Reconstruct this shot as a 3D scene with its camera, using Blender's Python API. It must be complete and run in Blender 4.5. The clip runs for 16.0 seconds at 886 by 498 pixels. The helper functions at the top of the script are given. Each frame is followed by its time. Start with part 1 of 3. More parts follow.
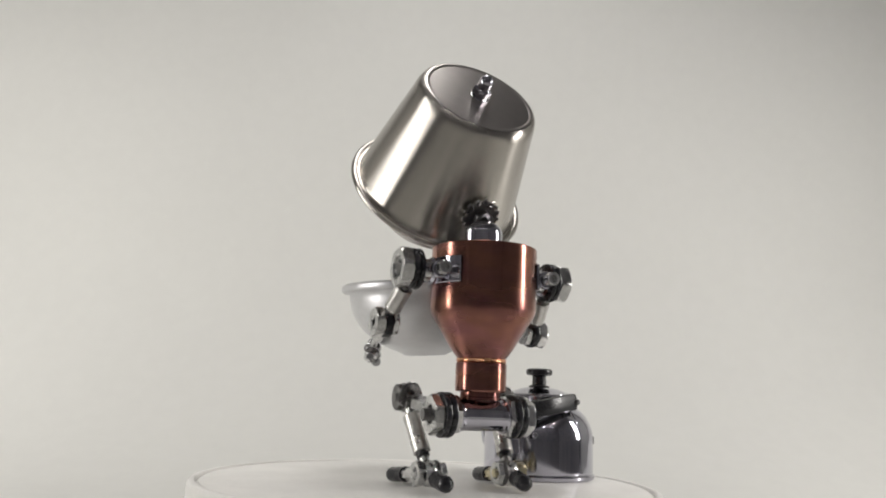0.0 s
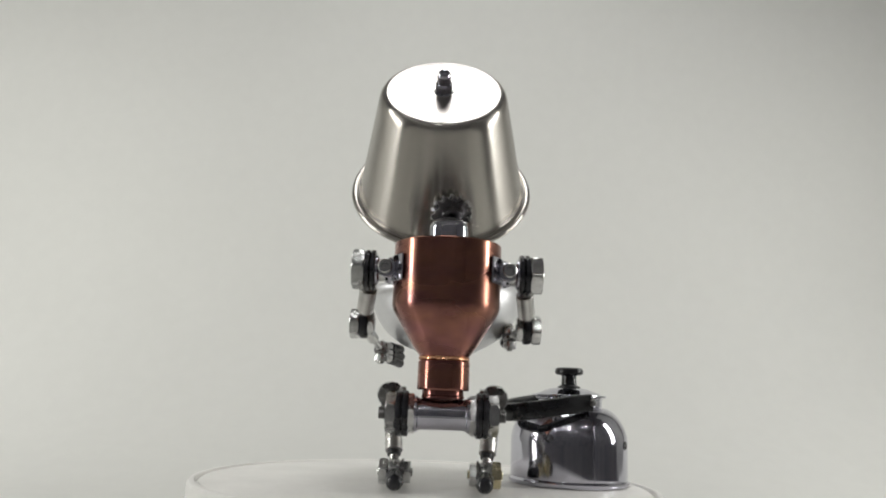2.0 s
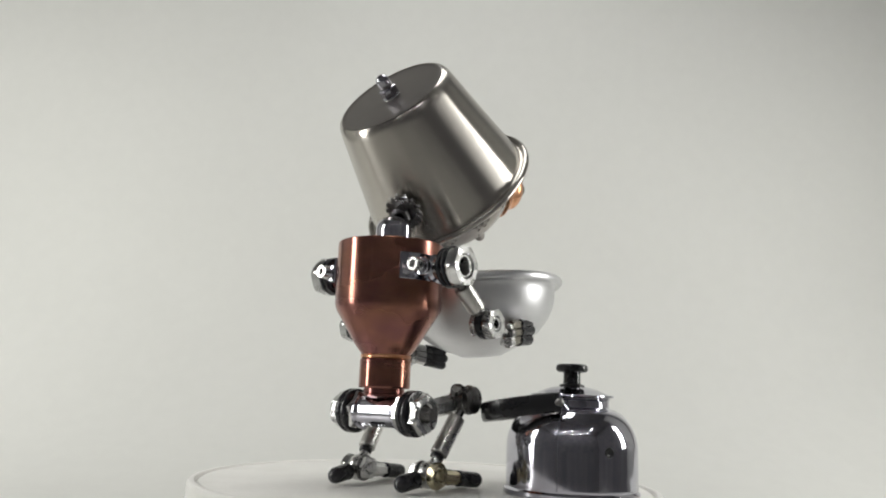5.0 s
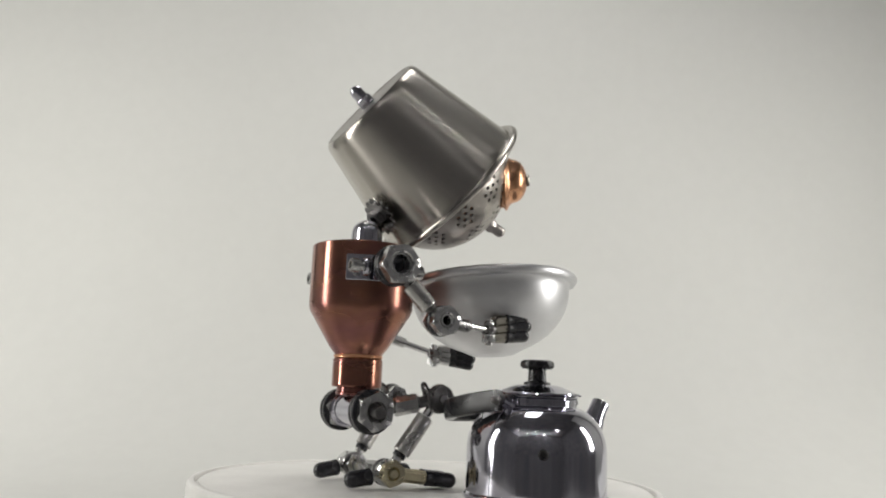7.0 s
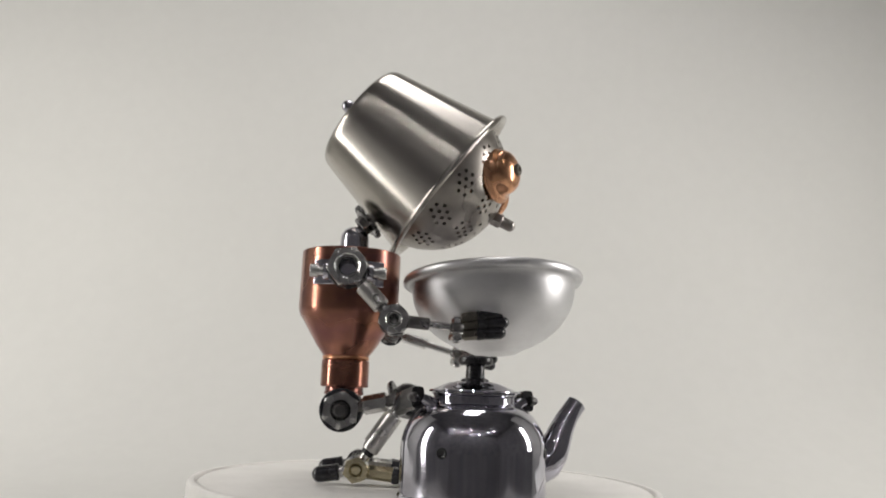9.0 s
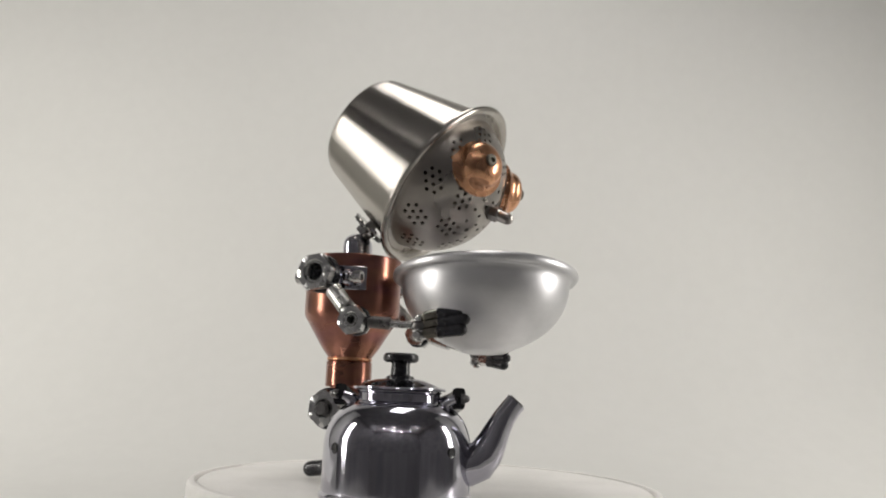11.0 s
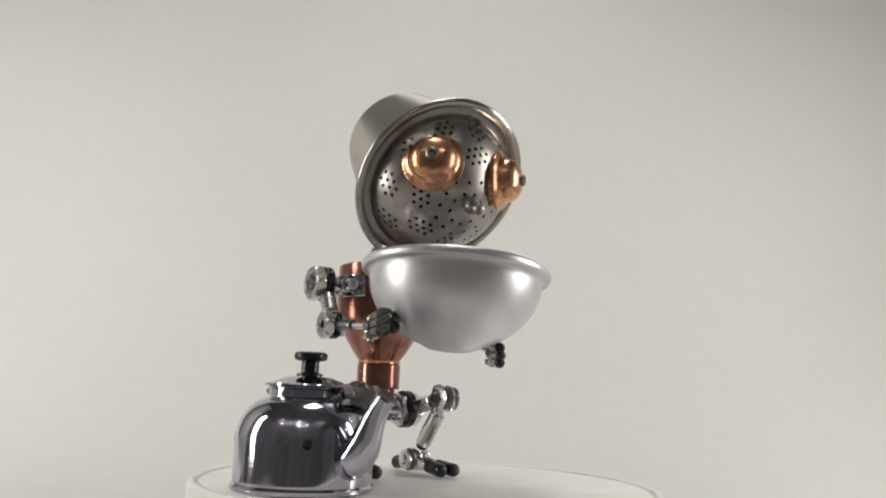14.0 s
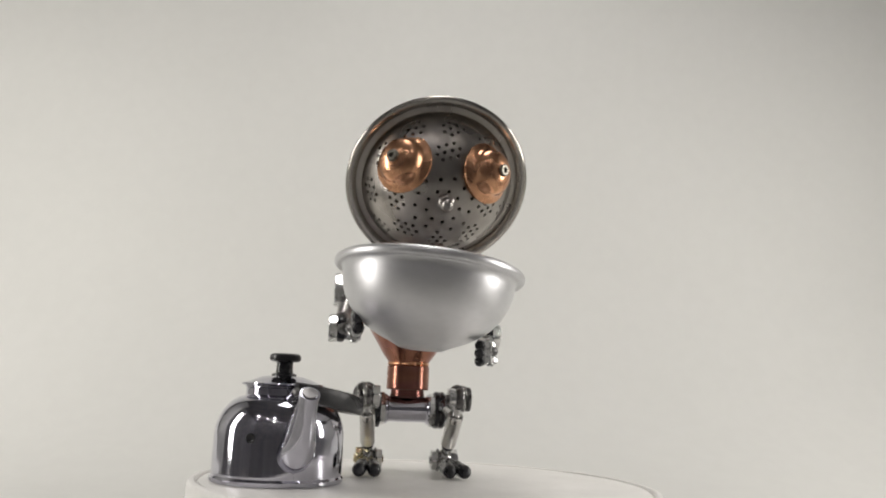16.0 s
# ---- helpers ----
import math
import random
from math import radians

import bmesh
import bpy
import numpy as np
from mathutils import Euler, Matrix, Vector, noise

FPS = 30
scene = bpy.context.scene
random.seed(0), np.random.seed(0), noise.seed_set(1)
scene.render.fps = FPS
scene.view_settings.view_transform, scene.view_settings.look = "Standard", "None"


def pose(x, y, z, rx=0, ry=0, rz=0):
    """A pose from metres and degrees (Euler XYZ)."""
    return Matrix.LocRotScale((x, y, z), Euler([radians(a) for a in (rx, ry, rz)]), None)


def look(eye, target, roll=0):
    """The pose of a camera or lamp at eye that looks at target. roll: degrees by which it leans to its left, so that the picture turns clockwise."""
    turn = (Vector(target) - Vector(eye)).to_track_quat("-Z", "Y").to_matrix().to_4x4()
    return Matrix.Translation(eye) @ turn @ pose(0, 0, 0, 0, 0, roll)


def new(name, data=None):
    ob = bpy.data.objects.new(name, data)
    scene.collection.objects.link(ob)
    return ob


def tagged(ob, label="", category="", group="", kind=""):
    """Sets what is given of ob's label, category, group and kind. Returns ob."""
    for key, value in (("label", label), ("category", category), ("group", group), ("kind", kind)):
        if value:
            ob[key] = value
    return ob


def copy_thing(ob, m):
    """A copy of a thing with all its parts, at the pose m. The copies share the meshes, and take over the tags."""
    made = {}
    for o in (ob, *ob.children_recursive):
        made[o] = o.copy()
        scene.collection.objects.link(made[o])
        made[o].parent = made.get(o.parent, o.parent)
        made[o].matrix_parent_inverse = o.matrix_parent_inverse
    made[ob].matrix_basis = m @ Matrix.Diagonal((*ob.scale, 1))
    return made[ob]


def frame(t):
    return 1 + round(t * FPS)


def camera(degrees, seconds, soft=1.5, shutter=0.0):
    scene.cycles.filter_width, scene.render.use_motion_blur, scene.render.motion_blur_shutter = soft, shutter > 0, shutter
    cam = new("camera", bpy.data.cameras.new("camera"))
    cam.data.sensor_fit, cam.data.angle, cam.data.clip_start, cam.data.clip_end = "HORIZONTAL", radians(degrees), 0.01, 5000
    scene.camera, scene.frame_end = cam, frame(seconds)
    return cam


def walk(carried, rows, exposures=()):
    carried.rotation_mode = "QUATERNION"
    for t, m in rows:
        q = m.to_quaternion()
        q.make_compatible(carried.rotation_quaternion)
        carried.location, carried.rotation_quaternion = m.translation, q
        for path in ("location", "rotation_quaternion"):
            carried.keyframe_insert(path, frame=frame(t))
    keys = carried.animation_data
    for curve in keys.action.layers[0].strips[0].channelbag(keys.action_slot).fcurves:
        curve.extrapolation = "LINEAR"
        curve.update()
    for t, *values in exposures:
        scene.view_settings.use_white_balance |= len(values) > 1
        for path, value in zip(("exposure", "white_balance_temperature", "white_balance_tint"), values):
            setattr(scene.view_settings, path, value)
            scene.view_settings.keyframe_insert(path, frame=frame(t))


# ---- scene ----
cam = camera(60.0, 16.0, soft=1.9)

# ---- the camera: stands still before the turntable ----
EYE = Vector((0.0, -0.4368, 0.0471))
YAW, PITCH, ROLL = radians(0.542), radians(10.688), 2.21
AHEAD = Vector((math.sin(YAW) * math.cos(PITCH), math.cos(YAW) * math.cos(PITCH), math.sin(PITCH)))
walk(cam, [(0.0, look(EYE, EYE + AHEAD, ROLL)), (16.0, look(EYE, EYE + AHEAD, ROLL))],
     exposures=[(0.0, -0.53, 6580, 11.5), (1.2, -0.64, 6500, 9.5), (3.5, -0.49, 6430, 8), (7.0, -0.49, 6530, 9.5), (9.0, -0.55, 6600, 12),
                (12.5, -0.54, 6640, 11.5), (16.0, -0.51, 6640, 11.5)])

# ---- light: strip softboxes at both sides, one above, and a dim room with ceiling lamps ----
world = bpy.data.worlds.new("room_dimness")
scene.world = world
world.use_nodes = True
world.node_tree.nodes["Background"].inputs[0].default_value = (0.9, 0.95, 1.0, 1)
world.node_tree.nodes["Background"].inputs[1].default_value = 0.02


def softbox(name, eye, target, w, h, watts, colour):
    data = bpy.data.lights.new(name, "AREA")
    data.shape, data.size, data.size_y, data.energy, data.color = "RECTANGLE", w, h, watts, colour
    ob = new(name, data)
    ob.matrix_world = look(eye, target)
    return ob


softbox("softbox_west", (-0.74, -0.14, 0.25), (-0.30, 0.28, 0.19), 0.12, 0.58, 4.9, (1.0, 0.985, 0.94))
softbox("softbox_east", (0.66, -0.04, 0.26), (0.0, 0.20, 0.14), 0.07, 0.40, 3.4, (1.0, 0.985, 0.945))
softbox("softbox_top", (0.02, 0.06, 0.80), (0.0, 0.0, 0.0), 0.18, 0.34, 2.1, (1.0, 0.99, 0.97))


# ---- materials ----
def mat(name, colour, metal=0.0, rough=0.5, grain=0.1, grain_size=120.0, bump=0.0, bump_size=600.0,
        smudge=0.1, smudge_size=25.0, aniso=0.0, stretch=(1, 1, 1), coat=0.0, second=None):
    m = bpy.data.materials.new(name)
    m.use_nodes = True
    nt = m.node_tree
    b = nt.nodes["Principled BSDF"]
    b.inputs["Metallic"].default_value = metal
    b.inputs["Coat Weight"].default_value = coat
    b.inputs["Anisotropic"].default_value = aniso
    b.inputs["Anisotropic Rotation"].default_value = 0.25
    tc = nt.nodes.new("ShaderNodeTexCoord")
    mp = nt.nodes.new("ShaderNodeMapping")
    mp.inputs["Scale"].default_value = stretch
    nt.links.new(tc.outputs["Object"], mp.inputs["Vector"])

    def tex(size, detail=4.0):
        n = nt.nodes.new("ShaderNodeTexNoise")
        n.inputs["Scale"].default_value, n.inputs["Detail"].default_value = size, detail
        nt.links.new(mp.outputs["Vector"], n.inputs["Vector"])
        return n.outputs["Fac"]

    def ranged(sock, lo, hi):
        n = nt.nodes.new("ShaderNodeMapRange")
        n.interpolation_type = "SMOOTHSTEP"
        n.inputs["From Min"].default_value, n.inputs["From Max"].default_value = 0.25, 0.75
        n.inputs["To Min"].default_value, n.inputs["To Max"].default_value = lo, hi
        nt.links.new(sock, n.inputs["Value"])
        return n.outputs["Result"]

    fine, broad = tex(grain_size, 6.0), tex(smudge_size, 3.0)
    mul = nt.nodes.new("ShaderNodeMath")
    mul.operation = "MULTIPLY"
    nt.links.new(ranged(fine, 1 - grain, 1 + grain), mul.inputs[0])
    nt.links.new(ranged(broad, 1 - smudge, 1 + smudge * 0.6), mul.inputs[1])
    vm = nt.nodes.new("ShaderNodeVectorMath")
    vm.operation = "SCALE"
    vm.inputs[0].default_value = colour
    if second:
        mx = nt.nodes.new("ShaderNodeMix")
        mx.data_type = "RGBA"
        mx.inputs["A"].default_value, mx.inputs["B"].default_value = (*colour, 1), (*second, 1)
        nt.links.new(ranged(tex(smudge_size * 1.7, 5.0), 0.0, 1.0), mx.inputs["Factor"])
        nt.links.new(mx.outputs["Result"], vm.inputs[0])
    nt.links.new(mul.outputs[0], vm.inputs["Scale"])
    nt.links.new(vm.outputs["Vector"], b.inputs["Base Color"])
    nt.links.new(ranged(broad, rough * (1 + 2.2 * smudge), rough * (1 - 1.2 * smudge)), b.inputs["Roughness"])
    if bump:
        bp = nt.nodes.new("ShaderNodeBump")
        bp.inputs["Strength"].default_value, bp.inputs["Distance"].default_value = bump, 0.0004
        nt.links.new(tex(bump_size, 3.0), bp.inputs["Height"])
        nt.links.new(bp.outputs["Normal"], b.inputs["Normal"])
    if aniso:
        tg = nt.nodes.new("ShaderNodeTangent")
        tg.direction_type, tg.axis = "RADIAL", "Z"
        nt.links.new(tg.outputs["Tangent"], b.inputs["Tangent"])
    return m


STEEL = mat("brushed_stainless_steel", (0.50, 0.472, 0.435), 1, 0.26, 0.015, 90, 0.0, 500, 0.0, 18, 0.9, (1, 1, 5))
STEELFLAT = mat("matt_stainless_steel", (0.44, 0.41, 0.39), 1, 0.29, 0.03, 140, 0.02, 400, 0.02, 40)
DOME = mat("satin_stainless_steel", (0.42, 0.39, 0.36), 1, 0.29, 0.06, 150, 0.04, 300, 0.15, 30)
CHROME = mat("polished_chrome", (0.53, 0.525, 0.585), 1, 0.09, 0.03, 200, 0.01, 120, 0.12, 40)
ZINC = mat("zinc_plated_steel", (0.64, 0.64, 0.635), 1, 0.21, 0.12, 260, 0.08, 700, 0.2, 90)
DARKSTEEL = mat("tarnished_dark_steel", (0.20, 0.195, 0.195), 1, 0.28, 0.2, 260, 0.12, 700, 0.25, 90)
BRASS = mat("yellow_passivated_steel", (0.62, 0.555, 0.38), 1, 0.22, 0.1, 260, 0.06, 700, 0.2, 90)
TARNISH = mat("dull_tarnished_brass", (0.25, 0.235, 0.20), 1, 0.28, 0.15, 260, 0.08, 700, 0.25, 90)
COPPER = mat("satin_copper", (0.375, 0.175, 0.112), 1, 0.25, 0.08, 90, 0.02, 500, 0.2, 22, 0.8, (1, 1, 2), second=(0.255, 0.112, 0.11))
COPPEREYE = mat("bright_copper", (0.70, 0.37, 0.215), 1, 0.25, 0.08, 150, 0.04, 400, 0.22, 70)
RUBBER = mat("black_rubber", (0.020, 0.020, 0.024), 0, 0.22, 0.25, 300, 0.15, 900, 0.25, 80)
PLASTIC = mat("glossy_black_plastic", (0.012, 0.012, 0.014), 0, 0.27, 0.2, 300, 0.04, 500, 0.3, 60)
ALUMINIUM = mat("spun_aluminium", (0.72, 0.72, 0.735), 1, 0.43, 0.02, 160, 0.0, 500, 0.04, 30, 0.40, (1, 1, 2))
SPACER = mat("satin_aluminium_tube", (0.60, 0.59, 0.57), 1, 0.27, 0.06, 200, 0.03, 600, 0.15, 60)
WHITE = mat("white_plastic", (0.89, 0.875, 0.845), 0, 0.38, 0.02, 300, 0.05, 900, 0.05, 30)
PAPER = mat("white_backdrop_paper", (0.708, 0.708, 0.682), 0, 0.85, 0.01, 60, 0.0, 400, 0.02, 3)
DIM = mat("grey_paint", (0.52, 0.515, 0.53), 0, 0.8, 0.1, 30, 0.02, 100, 0.2, 3)
LAMINATE = mat("pale_table_laminate", (0.50, 0.495, 0.47), 0, 0.7, 0.1, 60, 0.02, 100, 0.2, 5)

GLOW = bpy.data.materials.new("ceiling_spot_glow")
GLOW.use_nodes = True
GLOW.node_tree.nodes["Principled BSDF"].inputs["Emission Color"].default_value = (1, 0.98, 0.95, 1)
GLOW.node_tree.nodes["Principled BSDF"].inputs["Emission Strength"].default_value = 270.0

# ---- shapes: all lengths in millimetres, the axis along z ----
FR = {}
X, Y, Z = Vector((1, 0, 0)), Vector((0, 1, 0)), Vector((0, 0, 1))


def lathe(profile, segs=48, radius=None, closed=False):
    """Turn (r, z) points about z, with rings close to the ends of long straight runs. radius(r, z, angle) may reshape the ring."""
    bm = bmesh.new()
    rings = []
    full = [profile[0]]
    for (r0, z0), (r1, z1) in zip(profile, profile[1:]):
        n = math.hypot(r1 - r0, z1 - z0)
        if n > 6.0 and min(r0, r1) > 1e-6:
            full += [(r0 + (r1 - r0) * k, z0 + (z1 - z0) * k) for k in (0.5 / n, 1 - 0.5 / n)]
        full.append((r1, z1))
    for r, z in full:
        if r < 1e-6:
            rings.append([bm.verts.new((0, 0, z))])
            continue
        ring = []
        for i in range(segs):
            a = 2 * math.pi * i / segs
            q = radius(r, z, a) if radius else r
            ring.append(bm.verts.new((q * math.cos(a), q * math.sin(a), z)))
        rings.append(ring)
    pairs = list(zip(rings, rings[1:]))
    if closed:
        pairs.append((rings[-1], rings[0]))
    for lo, hi in pairs:
        for i in range(segs):
            j = (i + 1) % segs
            if len(lo) == 1 and len(hi) == 1:
                continue
            if len(lo) == 1:
                bm.faces.new((lo[0], hi[j], hi[i]))
            elif len(hi) == 1:
                bm.faces.new((lo[i], lo[j], hi[0]))
            else:
                bm.faces.new((lo[i], lo[j], hi[j], hi[i]))
    bmesh.ops.recalc_face_normals(bm, faces=bm.faces)
    return bm


def rod(r, length, edge=0.5, segs=24):
    return lathe([(0, 0), (r - edge, 0), (r - edge * 0.3, edge * 0.3), (r, edge), (r, length - edge),
                  (r - edge * 0.3, length - edge * 0.3), (r - edge, length), (0, length)], segs)


def hex_r(flat, a):
    return flat / math.cos((a + math.pi / 6) % (math.pi / 3) - math.pi / 6)


def hex_nut(flats, thick, hole):
    """A chamfered hexagon nut from z = 0 to thick, bored through."""
    f = flats / 2
    c = f * 1.08

    def shape(r, z, a):
        if r <= hole + 0.8:
            return r
        return min(hex_r(f, a), r)

    top = f * 1.16
    return lathe([(hole, 0.6), (hole + 0.7, 0), (c * 0.97, 0), (c, 0.15), (top, thick * 0.14), (top, thick * 0.86), (c, thick - 0.15),
                  (c * 0.97, thick), (hole + 0.7, thick), (hole, thick - 0.6)], 72, shape, closed=True)


def hex_bar(flats, length, segs=48):
    f = flats / 2

    def shape(r, z, a):
        return r if r < f * 1.01 else min(hex_r(f, a), r)

    return lathe([(0, 0), (f * 0.96, 0), (f * 1.16, 0.7), (f * 1.16, length - 0.7), (f * 0.96, length), (0, length)], segs, shape)


def washer(r, thick, hole=3.0, edge=0.8):
    return lathe([(hole, 0), (r - edge, 0), (r - edge * 0.3, edge * 0.3), (r, edge), (r, thick - edge), (r - edge * 0.3, thick - edge * 0.3),
                  (r - edge, thick), (hole, thick)], 48, closed=True)


def toothed(r, depth, teeth, thick, hole=3.0):
    def shape(q, z, a):
        return q + (depth if (a * teeth / (2 * math.pi)) % 1 < 0.5 else 0) if q > hole + 0.1 else q

    return lathe([(hole, 0), (r - 0.4, 0), (r, 0.4), (r, thick - 0.4), (r - 0.4, thick), (hole, thick)], teeth * 4, shape, closed=True)


def thread(r, length, pitch=1.0):
    n = int(length / pitch * 2)
    prof = [(0, 0)] + [(r - (0.35 if i % 2 else 0.0), i * length / n) for i in range(n + 1)] + [(0, length)]
    return lathe(prof, 20)


def acorn(r, length):
    """A domed cap nut: a hexagon foot, then a dome."""
    foot = length * 0.42

    def shape(q, z, a):
        return min(hex_r(r, a), q) if z <= foot and q > r * 0.9 else q

    dome = [(r * 0.84 * math.cos(k * math.pi / 14), length - r * 0.84 + r * 0.84 * math.sin(k * math.pi / 14)) for k in range(8)]
    dome[-1] = (0, length)
    return lathe([(0, 0), (r * 0.95, 0), (r * 1.15, 0.5), (r * 1.15, foot - 0.5), (r * 0.95, foot), (r * 0.84, foot + 0.3)] + dome, 48, shape)


def capsule(r, length, foot=0.4):
    dome = [(r * math.cos(k * math.pi / 12), length - r + r * math.sin(k * math.pi / 12)) for k in range(7)]
    dome[-1] = (0, length)
    return lathe([(0, 0), (r - foot, 0), (r * 1.04, foot), (r * 1.04, 1.6), (r, 2.2)] + dome, 24)


def tube(points, radii, segs=16, flat=1.0, box=False):
    """Sweep a ring along points (in the plane that holds them and z); flat squeezes it sideways."""
    bm = bmesh.new()
    pts = [Vector(p) for p in points]
    rings = []
    side = None
    for i, p in enumerate(pts):
        t = (pts[min(i + 1, len(pts) - 1)] - pts[max(i - 1, 0)]).normalized()
        if side is None:
            side = t.orthogonal().normalized()
            if abs(t.dot(Z)) < 0.95:
                side = t.cross(Z).normalized()
            elif abs(t.dot(Y)) < 0.95:
                side = Y.copy()
        side = (side - t * side.dot(t)).normalized()
        up = side.cross(t)
        ring = []
        for k in range(segs):
            a = 2 * math.pi * (k + 0.5) / segs
            ca, sa = math.cos(a), math.sin(a)
            if box:
                q = (abs(ca) ** 5 + abs(sa) ** 5) ** (-0.2)
                ca, sa = ca * q, sa * q
            ring.append(bm.verts.new(p + (side * ca * flat + up * sa) * radii[i]))
        rings.append(ring)
    for lo, hi in zip(rings, rings[1:]):
        for k in range(segs):
            bm.faces.new((lo[k], lo[(k + 1) % segs], hi[(k + 1) % segs], hi[k]))
    bm.faces.new(rings[0])
    bm.faces.new(rings[-1])
    bmesh.ops.recalc_face_normals(bm, faces=bm.faces)
    return bm


def joined(*parts):
    """Several (bmesh, matrix) pieces as one bmesh."""
    out = bmesh.new()
    for bm, m in parts:
        bmesh.ops.transform(bm, matrix=m, verts=bm.verts)
        me = bpy.data.meshes.new("piece")
        bm.to_mesh(me)
        bm.free()
        out.from_mesh(me)
        bpy.data.meshes.remove(me)
    return out


def aim(p, way, spin=0.0):
    """Millimetres: z turned along way, at p."""
    way = Vector(way).normalized()
    helper = X if abs(way.dot(X)) < 0.9 else Z
    xa = (helper - way * helper.dot(way)).normalized()
    ya = way.cross(xa)
    m = Matrix((xa, ya, way)).transposed().to_4x4()
    m.translation = Vector(p) * 0.001
    return m @ Matrix.Rotation(radians(spin), 4, "Z")


def mesh_of(name, bm, material, angle=35):
    bmesh.ops.scale(bm, vec=(0.001, 0.001, 0.001), verts=bm.verts)
    me = bpy.data.meshes.new(name)
    bm.to_mesh(me)
    bm.free()
    me.materials.append(material)
    for p in me.polygons:
        p.use_smooth = True
    me.set_sharp_from_angle(angle=radians(angle))
    return me


def part(name, bm, material, parent, m=None, label="", angle=35):
    """One mesh under parent; m is its pose in the space of the thing."""
    ob = new(name, bm if isinstance(bm, bpy.types.Mesh) else mesh_of(name, bm, material, angle))
    m = m or Matrix.Identity(4)
    ob.parent = parent
    ob.matrix_basis = FR.get(parent.name, Matrix.Identity(4)).inverted() @ m
    FR[ob.name] = m
    if label:
        tagged(ob, label)
    return ob


def thing(name, label, category, x, y, z, rz):
    ob = new(name)
    tagged(ob, label, category)
    ob.matrix_basis = pose(x / 1000, y / 1000, z / 1000, 0, 0, rz)
    return ob


# ---- the setting ----
def sheet_sweep():
    """White paper: flat under the turntable, curving up into the back."""
    line = [(0.10, -0.045), (0.22, -0.045)]
    line += [(0.22 + 0.28 * math.sin(k * math.pi / 32), -0.045 + 0.28 * (1 - math.cos(k * math.pi / 32))) for k in range(1, 17)]
    line += [(0.50, 1.25)]
    bm = bmesh.new()
    front = [[bm.verts.new((x, y, z)) for y, z in line] for x in (-0.64, 0.64)]
    for i in range(len(line) - 1):
        bm.faces.new((front[0][i], front[1][i], front[1][i + 1], front[0][i + 1]))
    bmesh.ops.recalc_face_normals(bm, faces=bm.faces)
    bmesh.ops.solidify(bm, geom=bm.faces[:], thickness=0.002)
    bmesh.ops.scale(bm, vec=(1000, 1000, 1000), verts=bm.verts)
    ob = new("backdrop", mesh_of("backdrop", bm, PAPER))
    return tagged(ob, "seamless off-white paper backdrop curving up behind the turntable", "backdrop", kind="structure")


sheet_sweep()


def slab(name, lo, hi, material, label, category):
    bm = bmesh.new()
    bmesh.ops.create_cube(bm, size=1)
    c = [(a + b) / 2 * 1000 for a, b in zip(lo, hi)]
    for v in bm.verts:
        v.co = [c[i] + v.co[i] * (hi[i] - lo[i]) * 1000 for i in range(3)]
    ob = new(name, mesh_of(name, bm, material))
    return tagged(ob, label, category, kind="structure")


slab("floor", (-2.0, -2.6, -0.84), (2.0, 1.5, -0.80), DIM, "grey floor of the dim room", "floor")
slab("wall_north", (-2.0, 1.5, -0.84), (2.0, 1.56, 2.0), DIM, "plain grey painted wall", "wall")
slab("wall_south", (-2.0, -2.66, -0.84), (2.0, -2.6, 2.0), DIM, "plain grey painted wall", "wall")
slab("wall_east", (2.0, -2.66, -0.84), (2.06, 1.56, 2.0), DIM, "plain grey painted wall", "wall")
slab("wall_west", (-2.06, -2.66, -0.84), (-2.0, 1.56, 2.0), DIM, "plain grey painted wall", "wall")
slab("ceiling", (-2.06, -2.66, 2.0), (2.06, 1.56, 2.06), DIM, "grey ceiling of the dim room", "ceiling")

for side, x in (("west", -0.80), ("east", 0.745)):
    slab("wall_board_" + side, (x, 0.05, -0.80), (x + 0.012, 0.52, 0.95), PAPER, "white foam board standing beside the paper backdrop", "reflector board")

slab("tabletop", (-0.46, -0.42, -0.085), (0.46, 0.48, -0.048), LAMINATE, "pale laminate tabletop under the turntable", "table")
slab("table_pedestal", (-0.12, -0.12, -0.80), (0.12, 0.12, -0.0852), LAMINATE, "pale square table pedestal", "table")


def ceiling_spot():
    ob = thing("ceiling_spot", "small round glowing ceiling spot light", "ceiling light", 0, 0, 0, 0)
    tagged(ob, group="ceiling spots")
    part("bezel", washer(40, 14, 28.4, 3), ZINC, ob)
    part("lens", rod(28, 6, 1), GLOW, ob, pose(0, 0, 0.004))
    return ob


spot = ceiling_spot()
SPOTS = [(-1.35, -1.5), (1.2, -1.55), (-0.8, -2.0), (-0.2, -1.9), (-0.25, -2.5), (0.35, -2.52), (1.0, -2.1), (-1.75, -2.1)]
spot.matrix_basis = pose(SPOTS[0][0], SPOTS[0][1], 1.986)
for sx, sy in SPOTS[1:]:
    copy_thing(spot, pose(sx, sy, 1.986))


# ---- the turntable ----
def build_turntable():
    ob = thing("turntable", "round white plastic display turntable with a rounded rim", "turntable", 0, 0, 0, 0)
    part("disc", lathe([(0, 0), (119.0, 0), (119.5, -0.3), (119.8, -1.6), (121.2, -1.6), (121.4, 0.0), (121.8, 0.5), (123.0, 0.7), (124.5, 0.3), (125.2, -0.8), (125.5, -2), (125.5, -9), (124.5, -11), (122, -12),
                        (0, -12)], 160), WHITE, ob)
    part("base", lathe([(0, -12.2), (96, -12.2), (98, -14), (100, -42), (99, -45), (0, -45)], 96), WHITE, ob, label="white plastic drum base")
    return ob


turntable = build_turntable()


